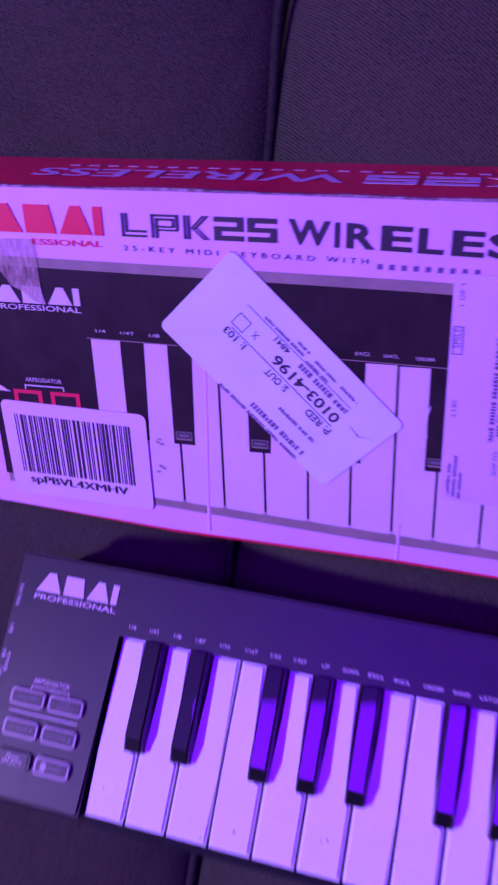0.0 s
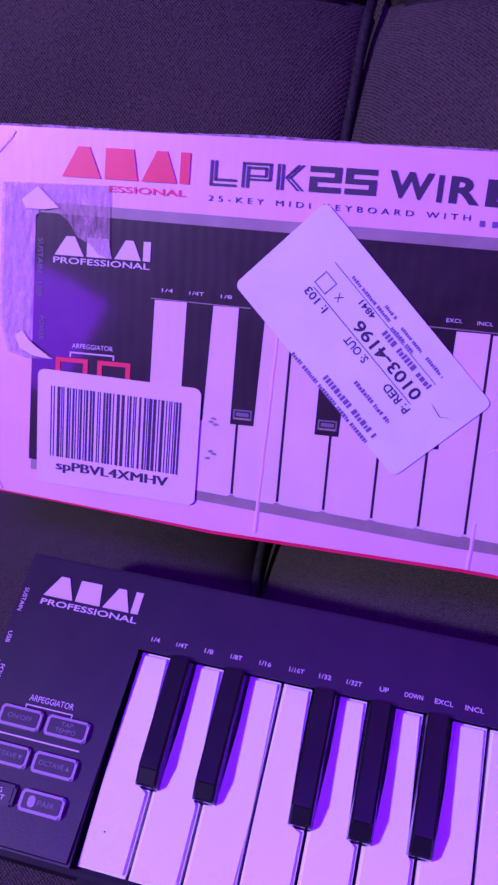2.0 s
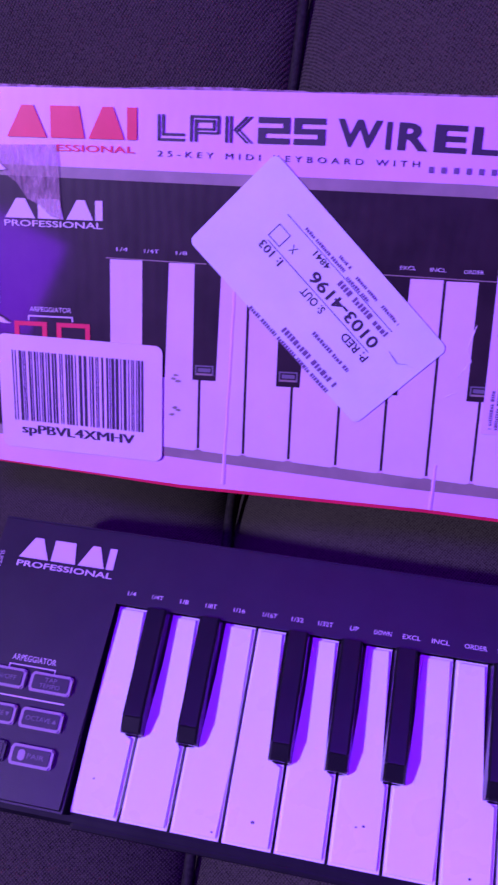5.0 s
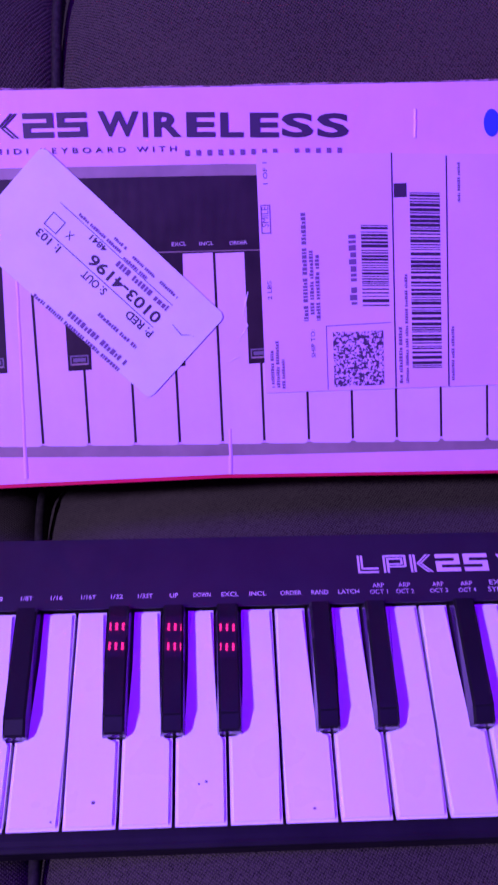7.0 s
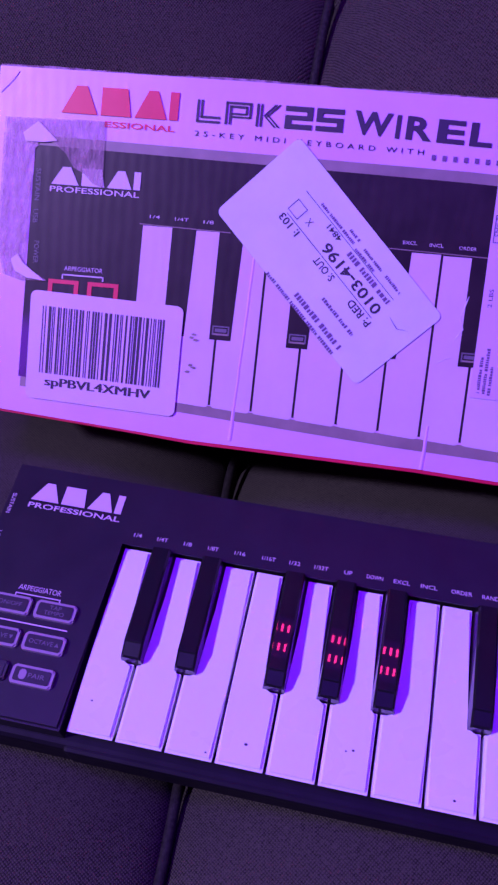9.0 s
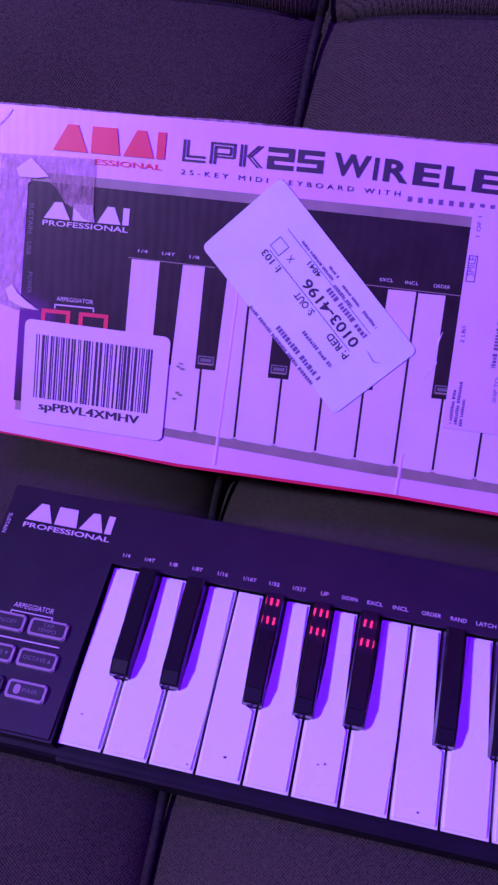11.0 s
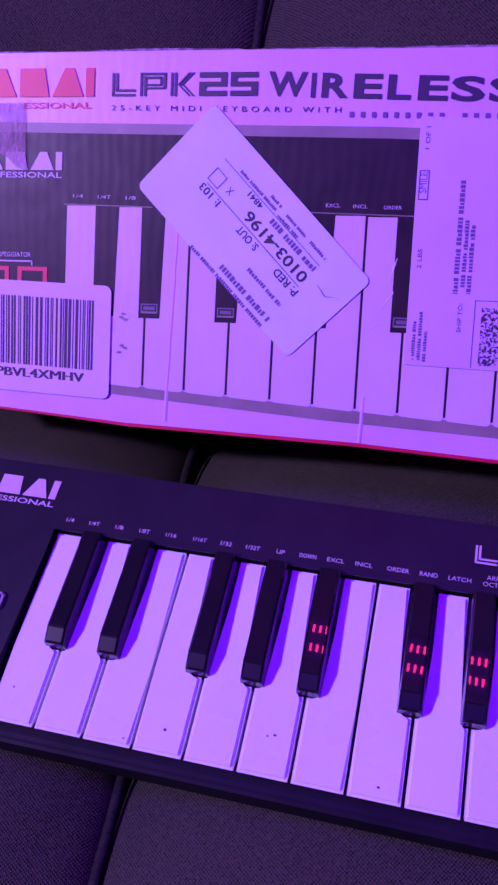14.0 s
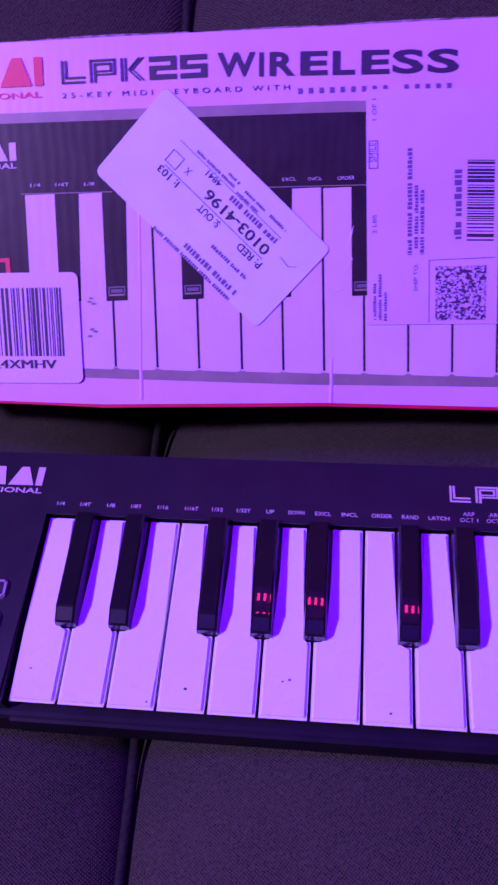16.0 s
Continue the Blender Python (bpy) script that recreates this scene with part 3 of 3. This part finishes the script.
    part("small_print", bm, FADED_INK, ship)["kind"] = "stuff"


def tape_material():
    """Peeled, dusty packing tape: hazy film with scratches, thinner in places."""
    m = material("peeled_tape", (0.62, 0.46, 0.62), 0.8, spec=0.1)
    t, p = m.node_tree, m.node_tree.nodes["Principled BSDF"]
    co = t.nodes.new("ShaderNodeTexCoord")
    stretch = node(m, "ShaderNodeMapping", Scale=(420, 130, 60))
    n = node(m, "ShaderNodeTexNoise", Scale=1.0, Detail=6.0, Roughness=0.7)
    t.links.new(co.outputs["Object"], stretch.inputs["Vector"])
    t.links.new(stretch.outputs["Vector"], n.inputs["Vector"])
    r = node(m, "ShaderNodeMapRange", From_Min=0.36, From_Max=0.64, To_Min=0.10, To_Max=0.52)
    t.links.new(n.outputs["Fac"], r.inputs["Value"])
    t.links.new(r.outputs["Result"], p.inputs["Alpha"])
    c = t.nodes.new("ShaderNodeValToRGB")
    c.color_ramp.elements[0].color, c.color_ramp.elements[1].color = (0.42, 0.32, 0.28, 1), (0.78, 0.60, 0.58, 1)
    t.links.new(n.outputs["Fac"], c.inputs["Fac"])
    t.links.new(c.outputs["Color"], p.inputs["Base Color"])
    return m


def wear(thing):
    tape = tape_material()
    torn = random.Random(8)
    edge = [(-0.84, 0.135), (-0.395, 0.125), (-0.382, 0.415), (-0.43, 0.40), (-0.47, 0.36), (-0.52, 0.335), (-0.56, 0.275), (-0.61, 0.24), (-0.66, 0.185), (-0.70, 0.27), (-0.705, 0.5), (-0.71, 0.78), (-0.66, 0.81), (-0.60, 0.845), (-0.72, 0.852), (-0.80, 0.83), (-0.84, 0.70)]
    part("peeled_tape", slab([bx(*p) for p in edge][::-1], 0.0014, 0.00145), tape, thing, "dusty peeled strip of clear tape")
    part("torn_paper", slab([bx(*p) for p in [(-0.77, 0.76), (-0.74, 0.735), (-0.715, 0.77), (-0.67, 0.805), (-0.61, 0.846), (-0.69, 0.838), (-0.75, 0.81)]][::-1], 0.0015, 0.0017), STICKER, thing, "torn white paper scrap")
    part("torn_paper", slab([bx(*p) for p in [(-0.755, 0.20), (-0.69, 0.145), (-0.60, 0.225), (-0.66, 0.235), (-0.74, 0.235)]][::-1], 0.0015, 0.0017), STICKER, thing, "torn white paper scrap")
    for x, y in ((0.085, 1.03), (0.075, 1.045), (0.092, 1.055), (0.08, 1.17), (0.095, 1.18), (0.07, 1.20)):
        part("scuff", slab([bx(x + 0.016 * torn.uniform(0.5, 1) * math.cos(a), y + 0.007 * torn.uniform(0.5, 1) * math.sin(a)) for a in np.linspace(0, 6.28, 9, endpoint=False)][::-1], 0.0010, 0.00105), GREY_INK, thing, "grey scuff on the print")
    # lettering on the red upper side, its foot towards the back
    turned = pose(0, 0.0096, -0.031, 90, 0, 180)
    words("WIRELESS", -0.086, 0.055, -0.0080, 0.0080, 0.0, PANEL_INK, thing, "side_lettering", bold=0.02).matrix_basis = turned
    for k in range(5):
        model_block(thing, k, -0.210 + 0.0238 * k, -0.189 + 0.0238 * k, -0.0080, 0.0080, 0.0, lambda u, v: (u, -v), PANEL_INK, "side_lettering").matrix_basis = turned
    bm = bmesh.new()
    for k in range(26):
        x = -0.200 + 0.0096 * k
        slab([(x, -0.0155), (x + 0.005, -0.0155), (x + 0.005, -0.0135), (x, -0.0135)], 0.0, 0.0001, bm)
    small = part("side_lettering", bm, PANEL_INK, thing)
    small["kind"], small.matrix_basis = "stuff", turned
    # torn film between the labels, and a tear in the slanting one
    for line, wide, mat, z in (
        ([(1.268, 0.76), (1.256, 0.80), (1.242, 0.857), (1.259, 0.905), (1.215, 0.977)], 0.0032, FILM_SHRED, 0.0008),
        ([(1.223, 1.037), (1.20, 1.043), (1.171, 1.061)], 0.0035, FILM_SHRED, 0.0008),
        ([(0.939, 0.881), (0.975, 0.929), (1.01, 0.93), (1.034, 0.941)], 0.003, FADED_INK, 0.0017),
    ):
        bm = bmesh.new()
        prev = None
        for k, (x, y) in enumerate(line):
            w = wide * (0.4, 1.0, 0.6, 1.2, 0.3)[k]
            a, b, c = bx(x - w, y - w * 0.4), bx(x + w, y + w * 0.4), bx(x, y)
            now = [bm.verts.new((a[0], a[1], z)), bm.verts.new((c[0], c[1], z + 0.0001)), bm.verts.new((b[0], b[1], z))]
            if prev:
                bm.faces.new((prev[0], prev[1], now[1], now[0]))
                bm.faces.new((prev[1], prev[2], now[2], now[1]))
            prev = now
        part("tear", bm, mat, thing, "torn shred of clear film")
    # pressed creases across the front
    for x, y0, y1, w in ((0.318, 0.62, 1.50, 0.010), (1.165, 1.35, 1.55, 0.010), (0.335, 0.30, 0.62, 0.006), (2.02, 0.02, 0.14, 0.008)):
        bm = bmesh.new()
        rows = []
        for s in np.linspace(y0, y1, 14):
            o = 0.0012 * torn.uniform(-1, 1)
            rows.append([bm.verts.new((*bx(x + o - 0.03 * (s - y0) + q * w, s), 0.0008 + h)) for q, h in ((-1, -0.0004), (-0.3, 0.0002), (0.3, 0.0002), (1, -0.0004))])
        for r, q in zip(rows, rows[1:]):
            for k in range(3):
                bm.faces.new((r[k], r[k + 1], q[k + 1], q[k]))
        part("crease", bm, CARD, thing, "pressed ridge in the card", smooth=True)
    # frayed lip along the upper edge
    bm = bmesh.new()
    rows = []
    for x in np.linspace(-0.88, 2.98, 150):
        y = np.interp(x, (-0.88, 0.3, 1.2, 3.0), (-0.083, -0.088, -0.086, -0.089))
        lift = 0.004 + 0.008 * (noise.noise(Vector((x * 2.3, 0, 0))) + 0.5) + 0.003 * torn.random()
        rows.append([bm.verts.new((*bx(x, y + 0.004), -0.0002)), bm.verts.new((*bx(x, y - lift), -0.0006 + 0.0006 * torn.random())), bm.verts.new((*bx(x, y - lift * 0.8), -0.0030)), bm.verts.new((*bx(x, y + 0.004), -0.0035))])
    for r, q in zip(rows, rows[1:]):
        for k in range(4):
            bm.faces.new((r[k], r[(k + 1) % 4], q[(k + 1) % 4], q[k]))
    part("frayed_lip", bm, CARD_EDGE, thing, "frayed grey cardboard edge")
    # crushed corners
    for cx, cy, s in ((-0.865, -0.05, 1), (-0.885, 1.42, -1)):
        bm = bmesh.new()
        for k in range(3):
            o = 0.012 * k
            slab([bx(cx - 0.012 + o, cy + s * (0.075 - o)), bx(cx - 0.004 + o, cy + s * (0.082 - o)), bx(cx + 0.072 - o * 0.5, cy - s * (0.012 - o)), bx(cx + 0.062 - o * 0.5, cy - s * (0.02 - o))], 0.0002, 0.0009 - 0.0001 * k, bm)
        part("crushed_corner", bm, CARD, thing, "crushed folded corner")


def square_up(thing):
    """The face was drawn on a slightly skewed grid: bring all that lies on it square. The two loose stickers are square already."""
    grid = np.array([[1.04702, -0.01148, -0.00911], [-0.00066, 0.99259, -0.00662], [0.02578, -0.01899, 1.0]])
    for ob in thing.children_recursive:
        if ob.type != "MESH" or ob.parent.name in ("routing_label", "barcode_sticker") or ob.name.startswith("side_lettering"):
            continue
        co = np.zeros(len(ob.data.vertices) * 3)
        ob.data.vertices.foreach_get("co", co)
        co = co.reshape(-1, 3)
        flat = np.stack([co[:, 0] * 10, -co[:, 1] * 10, np.ones(len(co))], 1) @ grid.T
        co[:, 0], co[:, 1] = flat[:, 0] / flat[:, 2] * 0.1, -flat[:, 1] / flat[:, 2] * 0.1
        ob.data.vertices.foreach_set("co", co.ravel())
        ob.data.update()


carton, front = box()
box_print(carton, front)
stickers(carton)
wear(carton)
square_up(carton)

# ---- keyboard ----
W = 0.0184
DEPTH = 0.0742


def keyboard():
    thing = group_thing("midi_keyboard", pose(-0.0094, -0.0903, 0.4535, -0.02, 0.89, -1.18) @ Matrix.Scale(1.0136, 4), "small black keyboard controller with white and black keys on the seat", "keyboard")
    x0, x1, y0, y1 = -0.0545, 15 * W + 0.0065, -0.0800, 0.0295
    top = 0.003
    part("bottom_case", block(x0 + 0.001, x1 - 0.001, y0 + 0.001, y1 - 0.001, -0.0285, -0.0075, 0.003, 3), CASE_SIDE, thing)
    r, yf = 15 * W + 0.0010, -0.0755
    bm = slab([(x0, yf), (-0.0012, yf), (-0.0012, 0.0016), (r, 0.0016), (r, yf), (x1, yf), (x1, y1), (x0, y1)], -0.0072, top)
    bmesh.ops.bevel(bm, geom=[e for e in bm.edges if min(v.co.z for v in e.verts) > top - 1e-6], offset=0.0011, segments=3, affect="EDGES")
    part("top_panel", bm, CASE, thing, "matte black top panel round the keys")
    part("front_lip", block(-0.0008, x1 - 0.0005, y0, -0.0748, -0.024, -0.0078, 0.0015), CASE_SIDE, thing)
    blacks = {}
    for o in range(2):
        for k, b in enumerate((0.66, 1.79, 3.62, 4.71, 5.79)):
            blacks[(0, 1, 3, 4, 5)[k] + 7 * o] = (b + 7 * o) * W
    bw = 0.0096
    for k in range(15):
        a, b = k * W + 0.0006, (k + 1) * W - 0.0006
        left = blacks[k - 1] + bw + 0.0004 if k - 1 in blacks else a
        right = blacks[k] - 0.0004 if k in blacks else b
        cut = -0.0458
        pts = [(a, -DEPTH), (b, -DEPTH), (b, cut), (right, cut), (right, 0.0005), (left, 0.0005), (left, cut), (a, cut)]
        clean = [p for i, p in enumerate(pts) if p != pts[i - 1]]
        bm = slab(clean, -0.0070, 0.0)
        top_edges = [e for e in bm.edges if e.verts[0].co.z > -1e-6 and e.verts[1].co.z > -1e-6]
        bmesh.ops.bevel(bm, geom=top_edges, offset=0.0011, segments=3, affect="EDGES")
        for v in bm.verts:
            if v.co.z < -0.0065 and v.co.y < -DEPTH + 0.001:
                v.co.y += 0.0065
        part("white_key", bm, WHITE_KEY, thing)
    for x in blacks.values():
        bm = bmesh.new()
        rows = [(0.0005, 0.0056, 0.0), (-0.0385, 0.0066, 0.0), (-0.0392, 0.0066, 0.0), (-0.0398, 0.0062, 0.0), (-0.0445, 0.0046, 0.0), (-0.0452, 0.0038, 0.0), (-0.0455, -0.004, 0.0)]
        rings = []
        for y, h, _ in rows:
            ring = [(x, y, -0.004), (x + bw, y, -0.004), (x + bw - 0.0010, y, h - 0.0008), (x + bw - 0.0018, y, h), (x + 0.0018, y, h), (x + 0.0010, y, h - 0.0008)]
            rings.append([bm.verts.new(p) for p in ring])
        for r, q in zip(rings, rings[1:]):
            for i in range(6):
                bm.faces.new((r[i], r[(i + 1) % 6], q[(i + 1) % 6], q[i]))
        bm.faces.new(rings[0])
        bm.faces.new(rings[-1][::-1])
        part("black_key", bm, BLACK_KEY, thing)
    for x, y, r in ((0.0066, -0.062, 0.0003), (0.0655, -0.066, 0.0005), (0.103, -0.0605, 0.0004), (0.1005, -0.0612, 0.0003), (0.139, -0.070, 0.0004), (0.052, -0.0715, 0.0003)):
        part("speck", slab([(x + r * 1.4 * math.cos(a), y + r * math.sin(a)) for a in np.linspace(0, 6.28, 7, endpoint=False)], 0.0, 0.00005), LINE_INK, thing, "dark speck of dirt")
    z = top + 0.00025
    # lettering on the rear strip
    names = ("1/4", "1/4T", "1/8", "1/8T", "1/16", "1/16T", "1/32", "1/32T", "UP", "DOWN", "EXCL", "INCL", "ORDER", "RAND", "LATCH")
    xs = (0.053, 0.157, 0.263, 0.369, 0.479, 0.597, 0.702, 0.808, 0.915, 1.02, 1.125, 1.23, 1.355, 1.465, 1.575)
    for text, x in zip(names, xs):
        w = len(text) * (0.0055 if "/" in text else 0.0080)
        words(text, (x - w) * 0.1, (x + w) * 0.1, 0.0043, 0.0060, z, PANEL_INK, thing, bold=0.008)
    for n, x in enumerate((1.69, 1.79, 1.92, 2.03)):
        words("ARP", (x - 0.022) * 0.1, (x + 0.022) * 0.1, 0.0066, 0.0083, z, PANEL_INK, thing)
        words(f"OCT {n + 1}", (x - 0.034) * 0.1, (x + 0.034) * 0.1, 0.0040, 0.0057, z, PANEL_INK, thing)
    words("EXT", 0.2120, 0.2180, 0.0068, 0.0087, z, PANEL_INK, thing)
    words("SYNC", 0.2110, 0.2190, 0.0040, 0.0059, z, PANEL_INK, thing)
    bm = bmesh.new()
    mark(bm, lambda u, v: (-0.0441 + 0.0395 * u, 0.0130 + 0.0086 * v), z, z + 0.0002)
    part("maker_mark", bm, PANEL_INK, thing)
    words("PROFESSIONAL", -0.0443, -0.0042, 0.0094, 0.0118, z, PANEL_INK, thing, bold=0.015)
    for k, (a, b) in enumerate(((1.62, 1.70), (1.72, 1.81), (1.825, 1.91), (1.925, 2.02), (2.035, 2.13))):
        model_block(thing, k, a, b, -0.198, -0.125, z, place=lambda u, v: (u * 0.1, -v * 0.1), mat=PANEL_INK)
    words("WIRELESS", 0.2165, 0.2700, 0.0128, 0.0195, z, PANEL_INK, thing, bold=0.03)
    # control panel
    words("ARPEGGIATOR", -0.0348, -0.0172, -0.0265, -0.0243, z, PANEL_INK, thing)
    bm = bmesh.new()
    for a, b, c, d in ((-0.0352, -0.0166, -0.0283, -0.0279), (-0.0352, -0.0348, -0.0305, -0.0283), (-0.0170, -0.0166, -0.0305, -0.0283), (-0.0430, -0.0100, -0.0398, -0.0393)):
        slab([(a, c), (b, c), (b, d), (a, d)], z, z + 0.0001, bm)
    part("panel_lines", bm, PANEL_INK, thing)
    for text, x, y0_, y1_ in (("SUSTAIN", -0.0515, 0.0145, 0.0050), ("USB", -0.0515, -0.0034, -0.0078), ("POWER", -0.0497, -0.0161, -0.0246), ("USB", -0.0521, -0.0150, -0.0188), ("BATT", -0.0521, -0.0230, -0.0272)):
        n = abs(y1_ - y0_) / 2
        m = (y0_ + y1_) / 2
        words(text, x - n, x + n, m - 0.0009, m + 0.0009, z, PANEL_INK, thing, turn=-90)
    rows = ((-0.0332, "ON/OFF", "TAP TEMPO"), (-0.0462, "OCTAVE", "OCTAVE"), (-0.0590, "PROG SELECT", "PAIR"))
    for y, a, b in rows:
        for x, text in ((-0.0352, a), (-0.0168, b)):
            lit = text == "PROG SELECT"
            bm = slab(rounded(x - 0.0082, x + 0.0082, y - 0.0036, y + 0.0036, 0.0012), top - 0.001, top + 0.0016)
            bmesh.ops.bevel(bm, geom=[e for e in bm.edges if min(v.co.z for v in e.verts) > top + 0.001], offset=0.0006, segments=2, affect="EDGES")
            btn = part("button", bm, RUBBER if lit else RIM, thing, "black rubber button" if lit else "grey rimmed button")
            part("cap", slab(rounded(x - 0.0070, x + 0.0070, y - 0.0026, y + 0.0026, 0.0008), top + 0.0014, top + 0.0019), RUBBER, btn)
            zz = top + 0.0020
            ink = PANEL_INK if lit else DIM_INK
            if " " in text:
                p, q = text.split()
                words(p, x - 0.0008 * len(p), x + 0.0008 * len(p), y + 0.0003, y + 0.0019, zz, ink, btn)
                words(q, x - 0.0008 * len(q), x + 0.0008 * len(q), y - 0.0019, y - 0.0003, zz, ink, btn)
            else:
                off = -0.001 if text == "OCTAVE" else (0.0018 if text == "PAIR" else 0)
                n = 0.0008 * len(text)
                words(text, x + off - n, x + off + n, y - 0.0008, y + 0.0009, zz, ink, btn)
                if text == "OCTAVE":
                    s = 1 if x > -0.03 else -1
                    part("arrow", slab([(x + 0.0045, y - 0.0007 * s), (x + 0.0061, y - 0.0007 * s), (x + 0.0053, y + 0.0008 * s)][::s], zz, zz + 0.0001), ink, btn)
                if text == "PAIR":
                    part("round_mark", slab(rounded(x - 0.0050, x - 0.0022, y - 0.0019, y + 0.0019, 0.0013), zz, zz + 0.0001), RIM, btn)
    return thing


keyboard()


# ---- LED bar under the ceiling ----
def led_bar():
    m = look(BAR_AT, KEYS_MID) @ pose(0, 0, 0, 90, 0, 0)
    thing = group_thing("led_bar", m, "black ceiling-hung LED bar with two rows of red diodes", "light")
    part("housing", block(-0.34, 0.34, 0.0, 0.05, -0.07, 0.07, 0.006), CASE_SIDE, thing)
    part("lens", block(-0.30, 0.30, -0.003, 0.001, -0.055, 0.055), BLUE_FACE, thing, "blue glowing lens")
    for side in (-0.2, 0.2):
        foot = m @ Vector((side, 0.04, 0.0))
        rod = part("rod", tube([foot, (foot.x, foot.y + 0.001, 2.70)], 0.006), CASE_SIDE, thing, "thin black hanging rod")
        rod.matrix_parent_inverse = m.inverted()
    for r in (-1, 1):
        for k in range(33):
            x = (k - 16) * 0.0178
            part("diode", block(x - 0.0030, x + 0.0030, -0.009, -0.002, r * 0.026 - 0.010, r * 0.026 + 0.010), RED_LED, thing)


led_bar()
